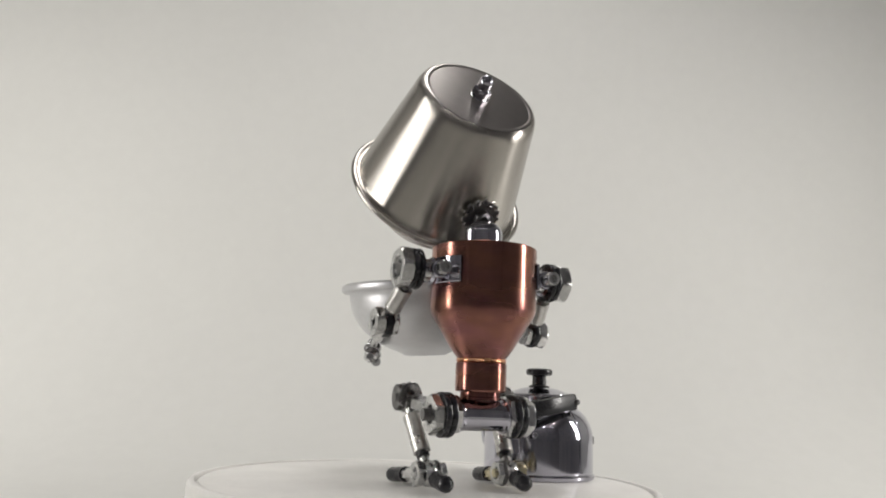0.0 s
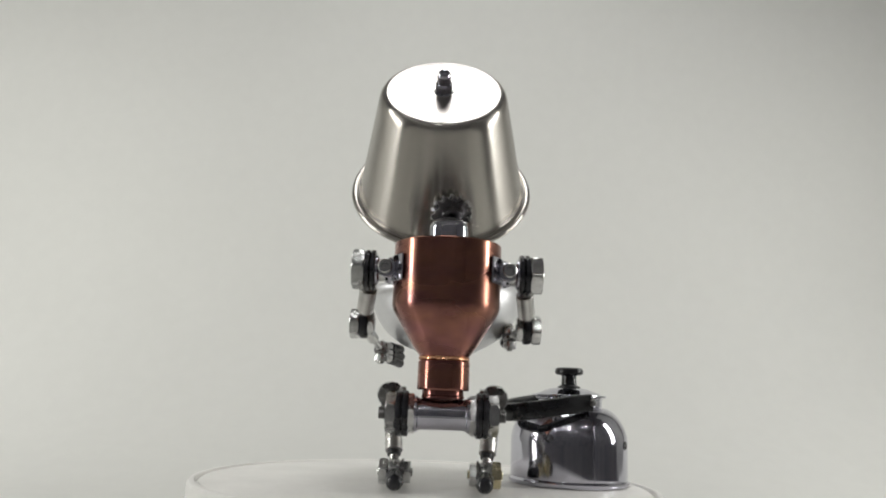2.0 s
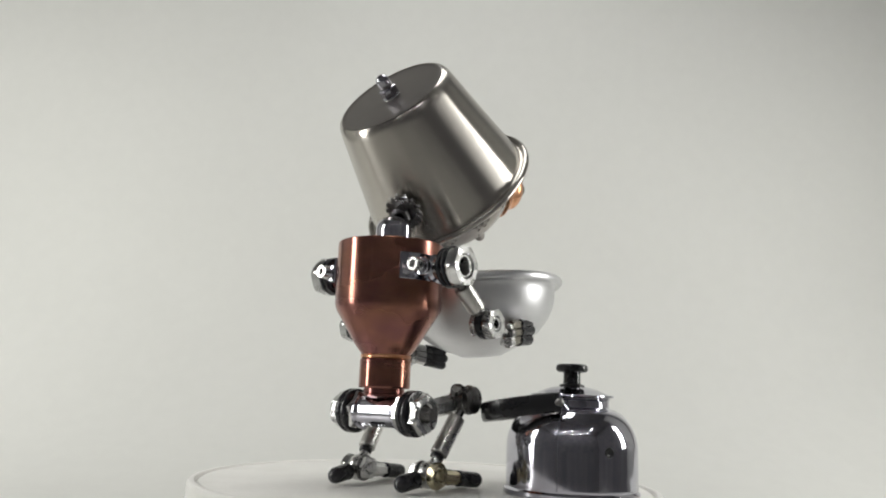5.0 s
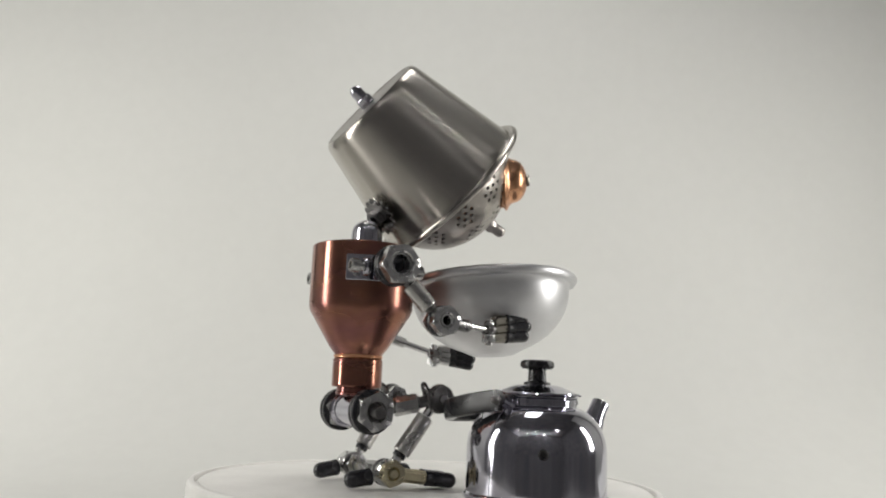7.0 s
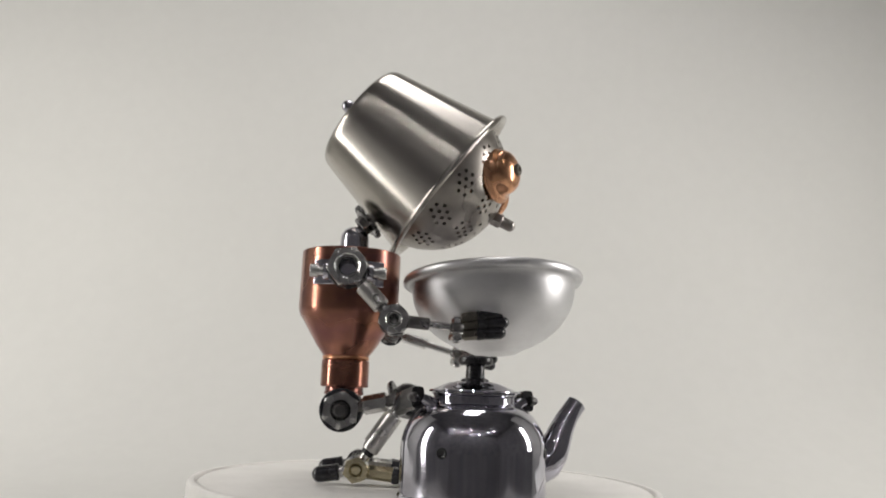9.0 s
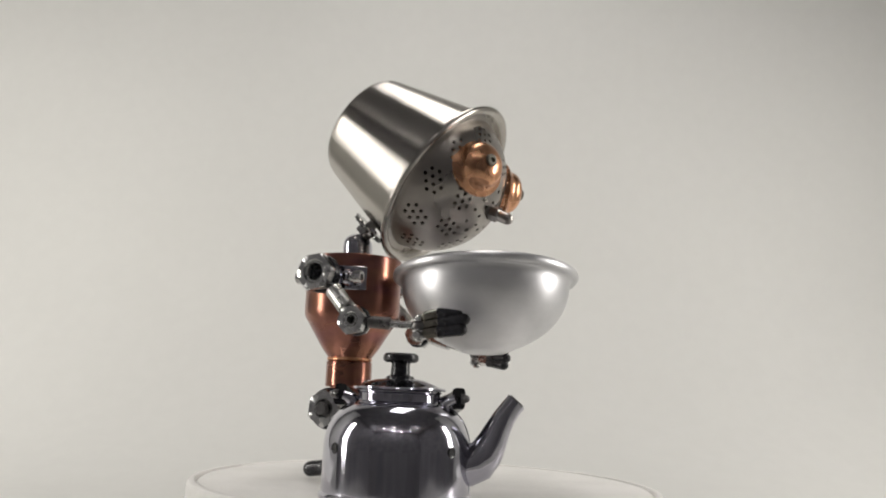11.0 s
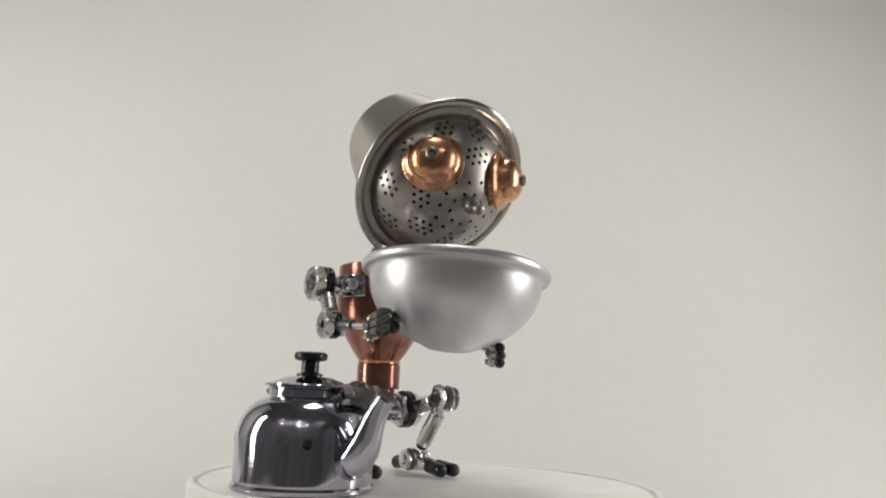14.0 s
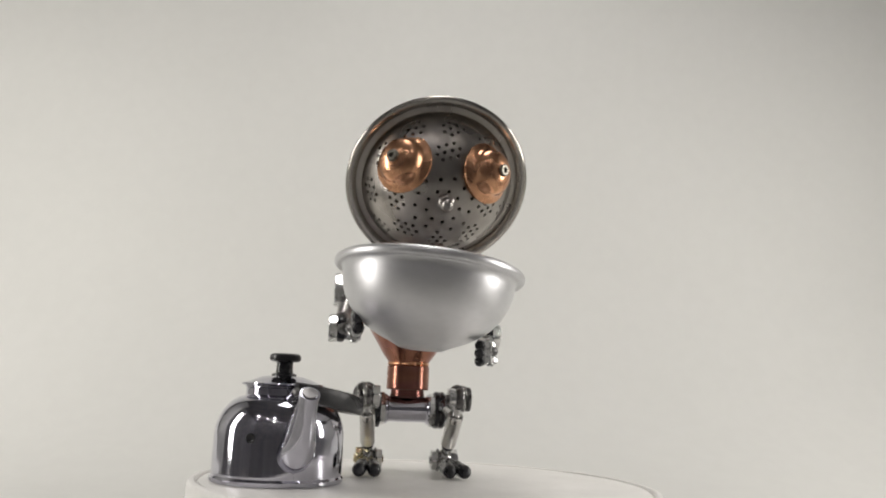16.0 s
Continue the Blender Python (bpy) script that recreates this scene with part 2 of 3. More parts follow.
# ---- the kettle ----
def build_kettle():
    ob = thing("kettle", "small polished chrome kettle with black knob and folded black handle", "kettle", 77.9, 24.0, 0.3, 112.0)
    curve = [(19.0 + 14.7 * math.cos(k * math.pi / 24) ** 1.12, 22.6 + 19.8 * math.sin(k * math.pi / 24) ** 1.04) for k in range(12)]
    part("body", lathe([(r * 0.976, z) for r, z in [(0, 0.6), (31.5, 0.6), (32.0, 0), (34.0, 0), (34.6, 0.8), (34.6, 2.2), (34.0, 3.0), (33.6, 3.4), (33.7, 4.2)] + curve
                       + [(19.6, 42.5), (19.2, 42.9), (19.1, 43.6), (19.1, 46.2), (19.8, 46.8), (19.8, 47.4), (18.5, 47.6), (0, 47.6)]], 96), CHROME, ob)
    lid = part("lid", lathe([(0, 47.7), (20.6, 47.7), (21.2, 48.2), (20.9, 48.9), (18.8, 49.3), (16.5, 50.3), (11.5, 52.2), (7, 53.0), (0, 53.2)], 72),
               CHROME, ob, label="domed chrome lid with a flat rim")
    part("stem", lathe([(0, 52.8), (6.4, 52.8), (6.4, 53.8), (4.4, 54.6), (4.2, 59.6), (5.0, 60.6), (0, 60.6)], 32), PLASTIC, lid)
    part("knob", lathe([(0, 60.3), (6.8, 60.3), (7.9, 61.0), (8.2, 62.2), (7.9, 63.6), (6.8, 64.4), (2, 64.6), (0, 64.6)], 40), PLASTIC, lid,
         label="round black plastic knob")
    for s in (1, -1):
        ear = part("handle_bracket", tube([(s * 20.0, 0, 41.6), (s * 23.0, 0, 43.6), (s * 25.6, 0, 44.6)], [3.4, 2.6, 2.2], 16), CHROME, ob)
        part("pivot_bolt", acorn(2.2, 4.0), DARKSTEEL, ear, aim((s * 28.2, 0, 45), (s, 0, 0)))
    arc = [(27.2 * math.copysign(abs(math.cos(a)) ** 0.7, math.cos(a)) - 6.0 * math.sin(a), 41.5 * math.sin(a) ** 0.85 if a < math.pi else 0,
            45.0 - 6.6 * math.sin(a)) for a in [math.pi * k / 40 for k in range(41)]]
    arc[-1] = (-27.2, 0, 45.0)
    part("handle", tube(arc, [4.8] * 41, 20, 0.62, True), PLASTIC, ob, label="flat black plastic bail handle, folded down")
    path = [(27, 15), (32, 15.3), (36.5, 17.6), (40.2, 21.8), (42.8, 27), (45.2, 32.6), (48.0, 37.8), (51.2, 42.2), (53.2, 44.6)]
    part("spout", tube([(x, 0, z) for x, z in path], [7.5, 8.6, 8.7, 7.8, 6.7, 5.8, 5.1, 4.7, 4.8], 28), CHROME, ob,
         label="curved tapering chrome spout")
    # the spout end is closed; a dark disc gives the shade of its opening
    part("spout_mouth_shade", tube([(53.1, 0, 44.5), (53.6, 0, 45.1)], [3.8, 3.7], 20), DARKSTEEL, ob)
    for turn in (0.0, math.pi):
        seam = [((r * 0.976 + 0.05) * math.cos(turn), (r * 0.976 + 0.05) * math.sin(turn), z) for r, z in [(33.7, 3.6), (33.7, 12), (33.7, 20)] + curve[:11]]
        part("seam", tube(seam, [0.3] * len(seam), 8), CHROME, ob)
    # two small dimples: raised black discs stand in for their shaded hollows
    for turn in (-38.0, -136.0):
        part("dark_dimple", lathe([(0, 0.1), (1.3, 0.15), (1.6, 0.4), (2.0, 0.45), (2.4, 0.1), (2.5, -0.4)], 24), PLASTIC, ob,
             aim((32.9 * math.cos(radians(turn)), 32.9 * math.sin(radians(turn)), 22.5), (math.cos(radians(turn)), math.sin(radians(turn)), 0)),
             "small dimple in the kettle side, its shade given as black")
    return ob


kettle = build_kettle()


# ---- the bowl ----
def build_bowl():
    ob = thing("bowl", "round satin aluminium bowl with a rolled rim, held by the robot", "bowl", *BOWL[:3], 6.4)
    outer = []
    for k in range(20):
        a = k * math.pi / 2 / 19
        outer.append((45.8 * math.sin(a) ** 1.06, -37.9 * math.cos(a) ** 0.93 if k < 19 else 0.0))
    outer[0] = (0, -37.9)
    flat = [(0, -37.8), (12, -37.6)] + [p for p in outer if p[0] > 14]
    lip = [(46.9, 0.8), (47.9, 0.8), (49.4, 0.5), (50.4, 1.5), (50.7, 3.0), (50.2, 4.6), (48.9, 5.6), (47.2, 5.5), (46.0, 4.2), (45.2, 1.0)]
    inner = [(r * 0.978, z + 0.9) for r, z in reversed(outer[1:-1])] + [(0, -36.9)]
    part("shell", lathe(flat + lip + inner, 112), ALUMINIUM, ob, pose(0, 0, 0, BOWL[3], BOWL[4], 0), angle=60)
    return ob


BOWL = (4.2, 33.4, 107.3, 2.5, -4.6)
bowl = build_bowl()


# ---- the robot: x to its right hand, y ahead, z up from the turntable ----
robot = thing("robot", "small robot assembled from a copper reducer, steel pot, nuts and bolts", "robot", 12.4, -46.5, 0, 6.4)

torso = part("torso", lathe([(25.4, 110), (25.4, 121.4), (25.9, 122.2), (26.9, 122.2), (27.4, 121.7), (27.4, 94), (27.35, 90.6), (27.0, 88.7),
                             (26.2, 86.8), (24.4, 84.0), (20.4, 77.4), (16.3, 70.7), (14.2, 67.7), (12.9, 66.2), (12.5, 65.4), (11.4, 65.4)], 96),
             COPPER, robot, label="satin copper pipe reducer with brown patina", angle=28)
part("neck_seat", washer(25.3, 2.2, 4), ZINC, torso, pose(0, 0, 0.1172))
part("waist_bead", lathe([(11, 63.4), (12.3, 63.4), (12.9, 63.9), (12.7, 64.5), (12.9, 65.1), (12.2, 65.6), (11, 65.6)], 64,
                         lambda r, z, a: r + (0.14 * math.sin(a * 32) if r > 12.5 else 0)), COPPEREYE, torso, label="bright beaded copper solder ring")
waist = part("waist_tube", lathe([(10, 63.2), (12.5, 63.2), (13.0, 62.8), (13.0, 49.4), (12.6, 48.8), (9.5, 48.8)], 64), COPPER, robot,
             label="short dark copper pipe")
part("waist_ring", lathe([(9, 48.9), (10.3, 48.6), (10.3, 46.4), (10.7, 46.0), (10.7, 45.0), (9.6, 44.4), (6, 43.6)], 48), COPPER, waist)
pelvis = part("pelvis", lathe([(0, -14), (8.6, -14), (8.9, -13.6), (8.9, -12.4), (8.0, -11.8), (7.6, -10.5), (7.6, 10.5), (8.0, 11.8), (8.9, 12.4),
                               (8.9, 13.6), (8.6, 14), (0, 14)], 48), CHROME, robot, aim((0, 0, 37), X), "polished chrome tube crosspiece")


def bar(name, a, b, r, material, parent, label="", kind="rod"):
    a, b = Vector(a), Vector(b)
    n = (b - a).length
    shapes = {"rod": lambda: rod(r, n), "hex": lambda: hex_bar(r * 2, n), "cap": lambda: capsule(r, n), "thread": lambda: thread(r, n)}
    return part(name, shapes[kind](), material, parent, aim(a, b - a), label)


def between(a, b, t):
    return Vector(a).lerp(Vector(b), t)


def rod_end(r, thick, hole):
    """A ball-joint eye about z."""
    return lathe([(hole, -thick / 2), (r - 1.0, -thick / 2), (r, -thick / 4), (r + 0.2, 0), (r, thick / 4), (r - 1.0, thick / 2), (hole, thick / 2)], 40, closed=True)


def build_leg(s):
    hip, knee, ankle = (s * 19.4, 0, 37), (s * 27.0, 34.0, 44.5), (s * 22.8, 9.5, 8.0)
    out = Vector((s, 0, 0))
    thigh = bar("thigh", between(hip, knee, 0.16), between(hip, knee, 0.86), 3.0, DARKSTEEL, robot, "dark steel threaded link")
    bar("thigh_sleeve", between(hip, knee, 0.34), between(hip, knee, 0.70), 4.2, ZINC, thigh, kind="hex")
    part("inner_nut", hex_nut(18, 3.2, 4), ZINC, thigh, aim((s * 13.6, 0, 37), out, 12))
    part("rubber_washer", washer(11.2, 3.2, 4, 0.9), RUBBER, thigh, aim((s * 16.6, 0, 37), out), "black rubber washer")
    part("rubber_washer", washer(11.2, 3.1, 4, 0.9), RUBBER, thigh, aim((s * 19.8, 0, 37), out), "black rubber washer")
    part("hip_nut", hex_nut(17.5, 5.0, 4.6), ZINC, thigh, aim((s * 22.9, 0, 37), out, 25), "large zinc hexagon nut")
    part("hip_bolt", thread(4.3, 14), DARKSTEEL, thigh, aim((s * 11.5, 0, 37), out))
    bar("hip_pin", (s * 25, 0, 37), (s * 31.5, 0, 37), 3.2, DARKSTEEL, thigh, "threaded dark steel stud", kind="thread")
    # knee
    shin = bar("shin", between(knee, ankle, 0.10), between(knee, ankle, 0.92), 2.5, ZINC, robot, "steel shin link with a tube sleeve")
    bar("shin_sleeve", between(knee, ankle, 0.25), between(knee, ankle, 0.74), 4.5, SPACER, shin)
    bar("shin_collar", between(knee, ankle, 0.74), between(knee, ankle, 0.80), 3.4, RUBBER, shin)
    part("knee_eye", rod_end(6.2, 6, 2.5), DARKSTEEL, shin, aim(knee, out))
    part("knee_wheel", toothed(6.9, 0.7, 40, 2.0, 2.5), ZINC, shin, aim((knee[0] + s * 0.6, knee[1], knee[2]), out), "toothed steel lock washer")
    part("knee_disc", toothed(6.4, 0.5, 36, 2.6, 2.5), DARKSTEEL, shin, aim((knee[0] + s * 3.0, knee[1], knee[2]), out, 4), "knurled dark steel disc")
    part("thigh_lock_washer", toothed(6.4, 0.7, 40, 1.8, 2.9), DARKSTEEL, thigh, aim((knee[0] + s * 0.6, knee[1] - 7.4, knee[2] + 1.2), (s * 0.24, 0.90, 0.36)),
         "toothed steel lock washer")
    part("knee_nut", hex_nut(11, 4.0, 2.6), ZINC, shin, aim((knee[0] - s * 7.2, knee[1], knee[2]), out, 10))
    bar("knee_bolt", (knee[0] - s * 8.5, knee[1], knee[2]), (knee[0] + s * 6.4, knee[1], knee[2]), 2.4, DARKSTEEL, shin, kind="thread")
    # foot
    foot = part("foot", rod_end(6.4, 6.5, 2.5), ZINC, robot, aim(ankle, out), "steel ankle joint")
    part("ankle_nut", hex_nut(11.5, 4.2, 2.6), BRASS if s > 0 else ZINC, foot, aim((ankle[0] + s * 3.4, ankle[1], ankle[2]), out, 18))
    part("ankle_washer", washer(6.6, 1.2, 2.5, 0.3), DARKSTEEL, foot, aim((ankle[0] - s * 4.6, ankle[1], ankle[2]), out))
    part("ankle_nut", hex_nut(10.5, 3.4, 2.6), ZINC, foot, aim((ankle[0] - s * 8.0, ankle[1], ankle[2]), out, 5))
    bar("ankle_bolt", (ankle[0] - s * 9.0, ankle[1], ankle[2]), (ankle[0] + s * 8.6, ankle[1], ankle[2]), 2.2, BRASS if s > 0 else ZINC, foot, kind="thread")
    for k in (-1, 1):
        root, tip = Vector((ankle[0] + k * 1.6, ankle[1] + 4.5, 7.0)), Vector((ankle[0] + s * 3.0 + k * 4.6, 44.0, 4.1))
        toe = bar("toe", root, between(root, tip, 0.6), 2.9, BRASS if s > 0 else ZINC, foot, "plated steel spacer toe", "hex")
        bar("toe_cap", between(root, tip, 0.47), tip, 3.8, RUBBER, toe, "black rubber toe cap", "cap")
    root, tip = Vector((ankle[0], ankle[1] - 4.0, 7.0)), Vector((ankle[0] - s * 1.5, -12.5, 4.3))
    heel = bar("heel", root, between(root, tip, 0.6), 2.7, ZINC, foot)
    bar("heel_cap", between(root, tip, 0.25), tip, 4.1, RUBBER, heel, "black rubber heel cap", "cap")


def saddle(s):
    """A curved strap that hugs the torso."""
    bm = bmesh.new()
    n = 16
    rings = []
    for i in range(n + 1):
        a = radians(-40 + 80 * i / n)
        rings.append([bm.verts.new((s * r * math.cos(a), r * math.sin(a), z)) for r, z in ((27.6, 101.4), (29.0, 101.4), (29.0, 114.6), (27.6, 114.6))])
    for lo, hi in zip(rings, rings[1:]):
        for k in range(4):
            bm.faces.new((lo[k], lo[(k + 1) % 4], hi[(k + 1) % 4], hi[k]))
    bm.faces.new(rings[0])
    bm.faces.new(rings[-1])
    bmesh.ops.recalc_face_normals(bm, faces=bm.faces)
    bmesh.ops.bevel(bm, geom=[e for e in bm.edges if e.calc_face_angle(0) > 1], offset=0.35, segments=1, affect="EDGES")
    return bm


def build_arm(s, wrist, tip, lift):
    shoulder, elbow = Vector((s * 38.8, 0, 108.2)), Vector((s * 44.5, 24.5, 82.5))
    out = Vector((s, 0, 0))
    strap = part("shoulder_strap", saddle(s), CHROME, robot, None, "curved chrome pipe clip on the torso")
    part("shoulder_boss", lathe([(0, 0), (7.0, 0), (7.0, 1.5), (5.6, 3.2), (5.4, 6.2), (7.6, 7.2), (7.6, 8.6), (0, 8.6)], 40), CHROME, strap, aim((s * 28.4, 0, 108.2), out))
    for k in (-1, 1):
        part("clip_screw", lathe([(0, 0), (2.6, 0), (2.6, 4.5), (3.5, 4.6), (3.5, 8.4), (3.1, 8.8), (1.9, 8.8), (1.7, 6.8), (0, 6.8)], 24), ZINC, strap,
             aim((s * 30.6, k * 11.0, 107.6), (0, k, 0)), "socket-head screw")
        part("clip_lug", rod(4.6, 3.2, 0.7), CHROME, strap, aim((s * 30.2, k * 9.8, 107.6), (0, k, 0)))
    upper = bar("upper_arm", between(shoulder, elbow, 0.12), between(shoulder, elbow, 0.88), 2.9, DARKSTEEL, robot, "steel upper arm link")
    bar("arm_sleeve", between(shoulder, elbow, 0.34), between(shoulder, elbow, 0.74), 4.6, SPACER, upper)
    part("rubber_washer", washer(10.4, 2.6, 4, 1.0), RUBBER, upper, aim((s * 36.6, 0, 108.2), out), "black rubber washer")
    part("rubber_washer", washer(10.4, 2.6, 4, 1.0), RUBBER, upper, aim((s * 39.4, 0, 108.2), out), "black rubber washer")
    part("shoulder_nut", hex_nut(18.4, 6.0, 5.8), ZINC, upper, aim((s * 42.4, 0, 108.2), out, 8), "large zinc hexagon nut")
    part("shoulder_bolt", lathe([(4.4, 11.0), (4.4, 17.0), (4.7, 17.6), (5.5, 17.6), (5.7, 17.2), (5.7, 0), (0, 0), (0, 11.0)], 40), ZINC, upper, aim((s * 29.8, 0, 108.2), out))
    fore = bar("forearm", between(elbow, wrist, 0.14), between(elbow, wrist, 0.98), 1.9, ZINC, robot, "thin steel forearm rod")
    bar("forearm_sleeve", between(elbow, wrist, 0.20), between(elbow, wrist, 0.55), 3.2, DARKSTEEL if s > 0 else ZINC, fore)
    part("elbow_washer", washer(7.8, 4.4, 3, 1.1), RUBBER, fore, aim(elbow - out * 3.0, out), "black rubber washer")
    part("elbow_nut", hex_nut(14, 4.8, 3.4), ZINC, fore, aim(elbow + out * 1.6, out, 14), "zinc hexagon nut")
    part("elbow_nut", hex_nut(12.5, 3.0, 3.2), ZINC, fore, aim(elbow - out * 6.2, out, 3))
    part("elbow_bolt", lathe([(2.2, 9.0), (2.2, 12.4), (2.5, 12.8), (3.1, 12.8), (3.3, 12.4), (3.3, 0), (0, 0), (0, 9.0)], 32), ZINC, fore, aim(elbow - out * 6.6, out))
    # hand: a wrist bolt through a clevis, three capped fingers
    wrist, tip = Vector(wrist), Vector(tip)
    ahead = (tip - wrist).normalized()
    hand = part("wrist_bolt", joined((hex_bar(7.2, 3.4), Matrix.Translation((0, 0, 3.4))), (rod(1.9, 13.6), Matrix.Translation((0, 0, -5.5))), (washer(3.9, 0.9, 1.8, 0.2), Matrix.Translation((0, 0, 2.5))),
                                     (hex_bar(5.0, 3.0), Matrix.Translation((0, 0, -4.5)))), ZINC, robot, aim(wrist, (0, 0, -1)), "small steel wrist bolt and nut")
    part("palm", rod_end(4.2, 4.5, 1.8), DARKSTEEL, hand, aim(wrist, Z))
    for k in (-1, 0, 1):
        up = Vector((0, 0, k * 4.4 * lift)) + Vector((s * -0.25, 0, 0)) * abs(k)
        root = wrist + ahead * 2.5 + up * 0.75
        end = tip + up - ahead * (1.4 * abs(k))
        finger = bar("finger", root, between(root, end, 0.5), 2.7 if s > 0 else 2.3, TARNISH if s > 0 else ZINC, hand, "plated spacer finger", "hex")
        bar("finger_cap", between(root, end, 0.33), end, 3.4 if s > 0 else 2.9, RUBBER, finger, "black rubber fingertip", "cap")


for side in (-1, 1):
    build_leg(side)
build_arm(1, (37.5, 57.0, 80.7), (36.8, 83.8, 84.9), 1.18)
build_arm(-1, (-37.0, 65.0, 71.0), (-25.6, 88.0, 68.2), 0.95)

# ---- the head: z along the face, y down and back ----
TIPDOWN = radians(37.0)
FACE = Vector((0, math.cos(TIPDOWN), -math.sin(TIPDOWN)))
HEAD = Matrix((X, FACE.cross(X), FACE)).transposed().to_4x4()
HEAD.translation = Vector((-5.5, 1.0, 205.3)) * 0.001
HEAD = HEAD @ Matrix.Rotation(radians(-4.0), 4, "Z")


def on_head(p, way=(0, 0, 1), spin=0.0):
    return HEAD @ aim(p, way, spin)


head = part("head", lathe([(0, -1.6), (20, -1.6), (29.2, -1.6), (30.0, -2.0), (31.4, -1.7), (33.0, -0.5), (34.1, 1.4), (34.8, 4.0), (47.8, 63.2), (48.3, 64.2),
                           (49.2, 64.4), (49.8, 63.9), (50.7, 63.5), (51.7, 63.7), (52.5, 64.4), (52.8, 65.3), (52.5, 66.3), (51.7, 67.0), (50.6, 67.2), (49.0, 66.7), (47.4, 65.4), (46.7, 62.8), (33.6, 4.0),
                           (30.0, 1.0), (0, 0.4)], 128), STEEL, robot, HEAD, "brushed stainless steel pudding mould with a rolled rim", angle=50)
head.data.materials.append(STEELFLAT)
for face in head.data.polygons:
    if face.center.z < -0.0012 and face.center.xy.length < 0.031:
        face.material_index = 1
part("crown_nut", acorn(4.4, 13.8), CHROME, head, on_head((0, 0, -1.0), (0, 0, -1)), "domed chrome cap nut")
part("crown_washer", washer(5.4, 1.0, 2, 0.3), ZINC, head, on_head((0, 0, -0.9), (0, 0, -1)))

DOME_R, DOME_H, DOME_Z = 43.0, 33.0, 64.5
BALL = (DOME_R ** 2 + DOME_H ** 2) / (2 * DOME_H)
MID = Vector((0, 0, DOME_Z + DOME_H - BALL))


def dome_point(theta, phi):
    """theta from the axis; a place and the normal on the strainer."""
    n = Vector((math.sin(theta) * math.cos(phi), math.sin(theta) * math.sin(phi), math.cos(theta)))
    p = MID + n * BALL
    return p, n


def build_strainer():
    edge = math.acos((DOME_Z - MID.z) / BALL)
    outer = [(BALL * math.sin(k * edge / 40), MID.z + BALL * math.cos(k * edge / 40)) for k in range(41)]
    outer[0] = (0, DOME_Z + DOME_H)
    inner = [(r * 0.975, z - 0.9) for r, z in outer]
    inner[0] = (0, inner[0][1])
    shell = lathe(outer + [(DOME_R + 0.6, 63.8), (46.8, 63.2), (46.8, 62.2)] + list(reversed(inner)), 112)
    base = bpy.data.objects.new("strainer_blank", mesh_of("strainer_blank", shell, DOME))
    holes = []
    lattice = [(x, y) for y, row in ((-0.88, (-1, 0, 1)), (0, (-1.5, -0.5, 0.5, 1.5)), (0.88, (-1, 0, 1))) for x in row]
    spread = 4.4

    def cluster(theta, phi, turn):
        c, n = dome_point(theta, phi)
        u = Vector((-math.sin(phi), math.cos(phi), 0))
        v = n.cross(u)
        ca, sa = math.cos(radians(turn)), math.sin(radians(turn))
        for gx, gy in lattice:
            q = c + (u * (gx * ca - gy * sa) + v * (gx * sa + gy * ca)) * spread
            w = (q - MID).normalized()
            holes.append((q, w))

    for k in range(11):
        cluster(radians(60.5), radians(360 / 11 * k + 7), 40 + 12 * (k % 2))
    for k in range(8):
        cluster(radians(40 if k == 6 else 35), radians(45 * k + 3), 20 + 25 * (k % 3))
    for k in range(9):
        q, w = dome_point(radians(12), radians(40 * k + 20))
        holes.append((q, w))
    for k in range(13):
        q, w = dome_point(radians(20 + 2 * (k % 2)), radians(27.7 * k + 8))
        holes.append((q, w))
    cut = bmesh.new()
    kept = []
    for q, w in holes:
        if q.z < DOME_Z + 2.5 or any((q - o).length < 2.9 for o in kept):
            continue
        kept.append(q)
        m = aim((0, 0, 0), w)
        m.translation = q
        bmesh.ops.create_cone(cut, cap_ends=True, segments=10, radius1=1.1, radius2=1.1, depth=5.0, matrix=m)
    cutter = bpy.data.objects.new("strainer_holes", mesh_of("strainer_holes", cut, DOME))
    for o in (base, cutter):
        scene.collection.objects.link(o)
    mod = base.modifiers.new("holes", "BOOLEAN")
    mod.operation, mod.solver, mod.object = "DIFFERENCE", "EXACT", cutter
    bpy.context.view_layer.update()
    graph = bpy.context.evaluated_depsgraph_get()
    me = bpy.data.meshes.new_from_object(base.evaluated_get(graph))
    me.name = "strainer"
    for o in (base, cutter):
        old = o.data
        bpy.data.objects.remove(o)
        bpy.data.meshes.remove(old)
    for p in me.polygons:
        p.use_smooth = True
    me.set_sharp_from_angle(angle=radians(35))
    return me


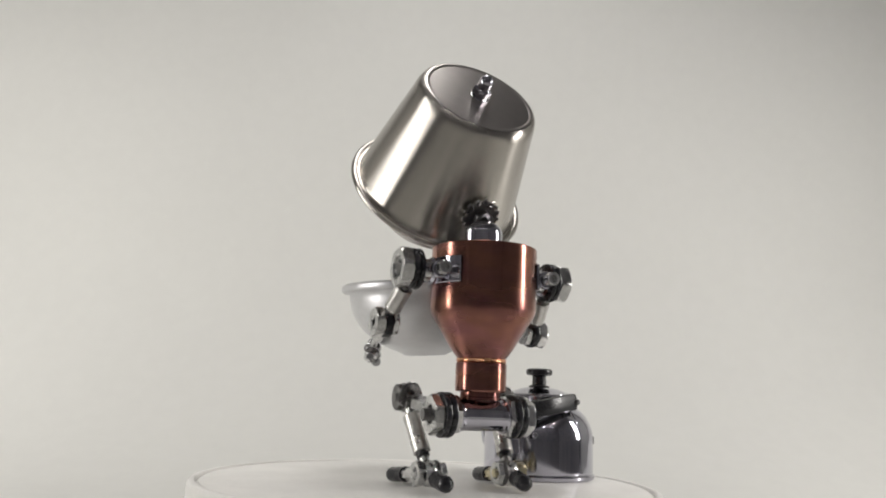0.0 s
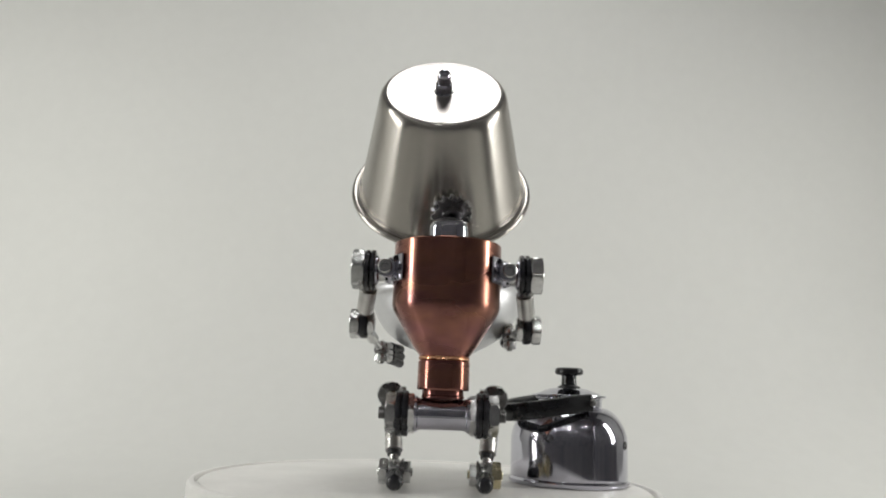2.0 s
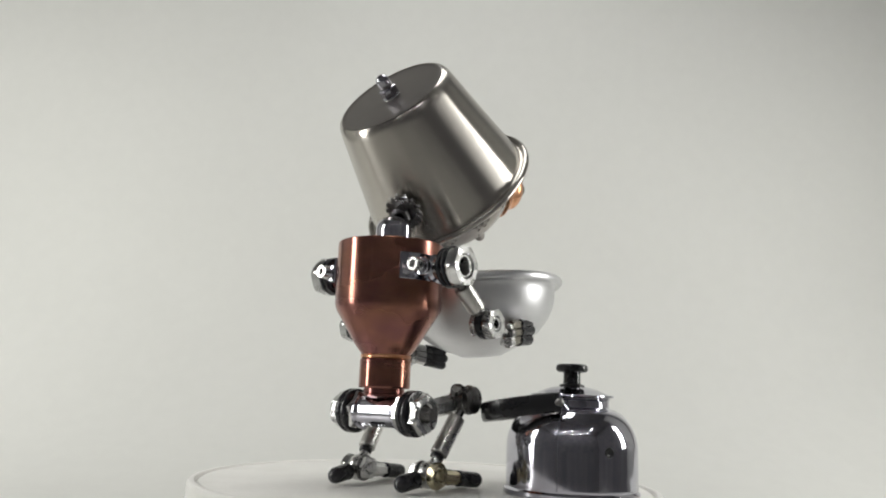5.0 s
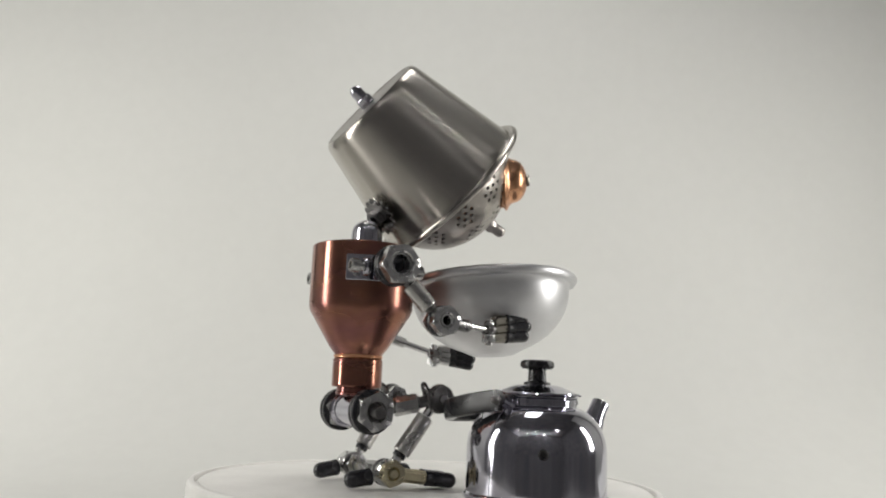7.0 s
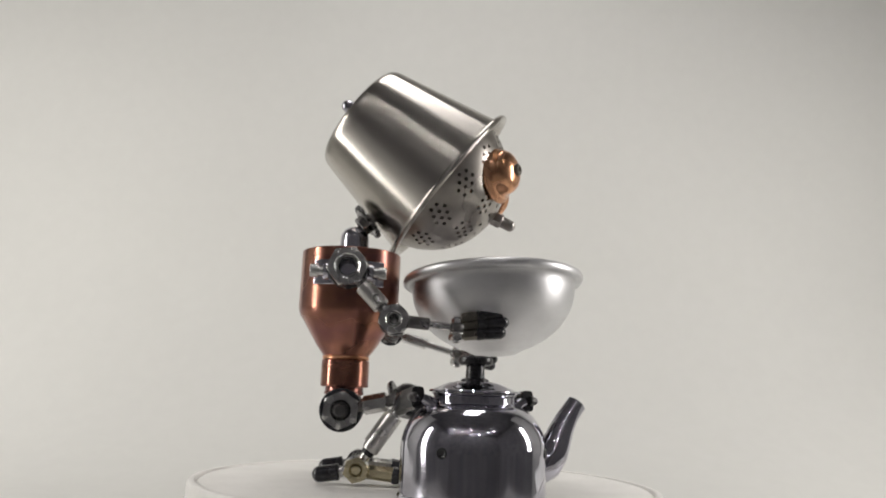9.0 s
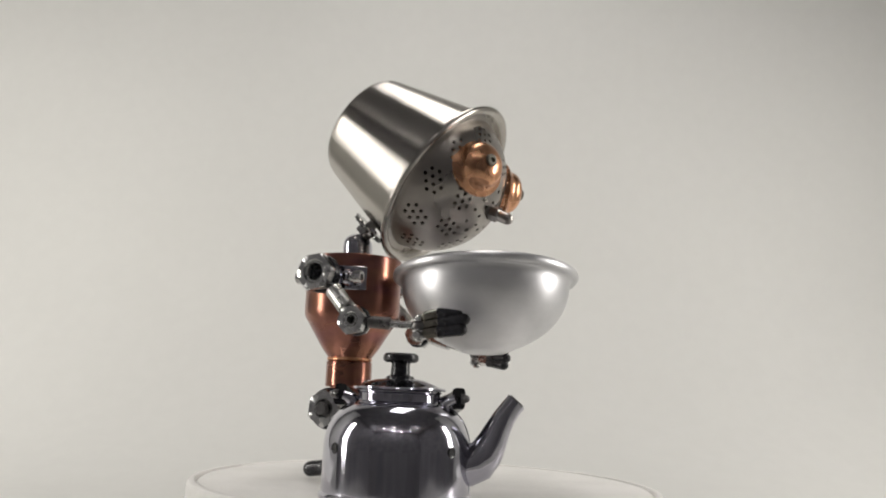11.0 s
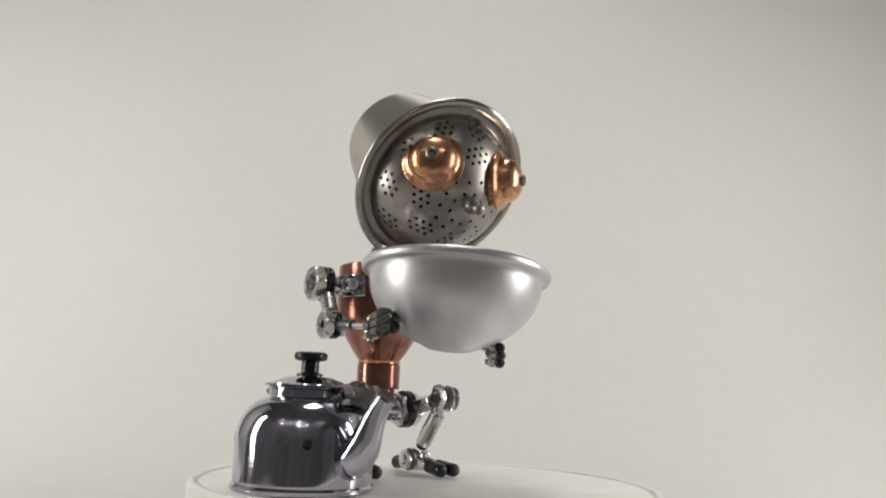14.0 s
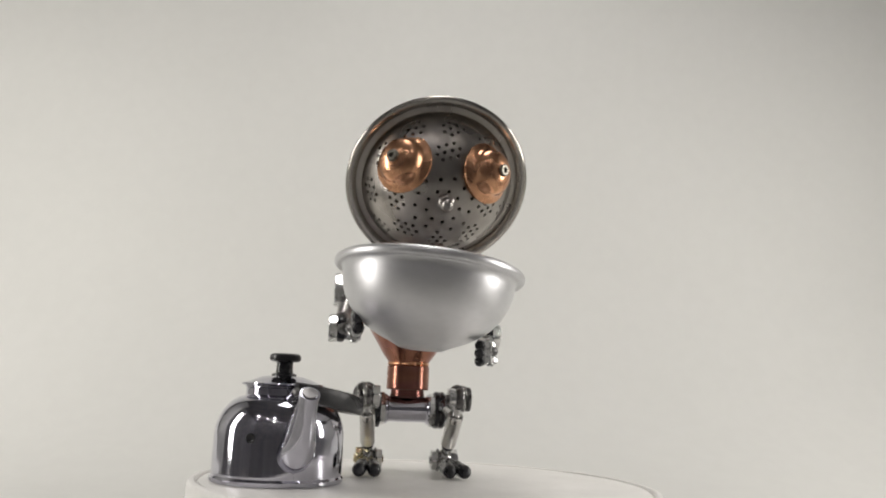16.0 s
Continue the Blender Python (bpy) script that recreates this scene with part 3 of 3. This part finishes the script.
strainer = part("strainer", build_strainer(), DOME, robot, HEAD, "domed steel strainer pierced with clusters of small holes")
part("nose", acorn(4.0, 15.0), STEELFLAT, strainer, on_head((-0.6, -3.2, DOME_Z + DOME_H - 1.5), (0.05, -0.22, 1)), "domed dull steel cap nut nose")
for s in (-1, 1):
    way = Vector((0.615, -0.490, 0.612) if s > 0 else (-0.556, -0.495, 0.662)).normalized()
    end = Vector((32.2, -23.6, 92.1) if s > 0 else (-29.8, -25.6, 94.6))
    root = end - way * 14.6
    ball = [(12.5 * math.cos(a), 5.0 + 8.2 * math.sin(a)) for a in [radians(6 + 84 * k / 12) for k in range(13)]]
    ball[-1] = (0, 13.2)
    eye = part("eye", lathe([(0, -3.4), (15.2, -3.4), (15.6, -0.3), (16.6, -0.2), (16.9, 0.2), (16.8, 0.9), (16.2, 1.4), (15.2, 1.9), (14.1, 2.7), (13.2, 3.6), (12.8, 4.6), (12.5, 5.4)] + ball, 64), COPPEREYE, robot,
               on_head(root, way), "bell-shaped bright copper cap")
    part("eye_bolt", lathe([(0, 12.2), (3.3, 12.2), (3.5, 12.8), (3.4, 14.0), (2.7, 14.6), (1.5, 14.6), (1.3, 13.2), (0, 13.2)], 24), TARNISH, eye, on_head(root, way))

# neck: a shackle on the torso, star washers against the pot
neck_block = capsule(7.2, 18.9)
bmesh.ops.scale(neck_block, vec=(1.42, 1.12, 1.0), verts=neck_block.verts)
part("neck_block", neck_block, CHROME, robot, pose(0, 0.001, 0.1193), "rounded chrome neck block")
for k, (teeth, r, z, m) in enumerate(((14, 8.9, 47.6, DARKSTEEL), (14, 9.3, 46.2, ZINC))):
    part("star_washer", toothed(r, 1.9, teeth, 1.1, 3.2), m, robot, on_head((3.2, z, 44.0), (0, 1, -0.2), 9 * k), "toothed steel lock washer")
part("neck_stud", rod(3.0, 9.0), DARKSTEEL, robot, on_head((3.2, 40.0, 45.4), (0, 1, -0.2)))
part("neck_nut", hex_nut(10, 4.0, 2.6), DARKSTEEL, robot, on_head((3.2, 48.6, 43.8), (0, 1, -0.2)))
part("neck_link", rod(3.2, 12.0), CHROME, robot, aim((-0.5, 11.0, 141.0), (0.05, -0.8, -0.6)))


# ---- all turns with the table ----
def motions():
    for ob in (turntable, robot, kettle, bowl):
        start = ob.matrix_basis.copy()
        walk(ob, [(k * 0.25, Matrix.Rotation(radians(17.048 - 12.184 * k * 0.25), 4, "Z") @ start) for k in range(65)])


motions()
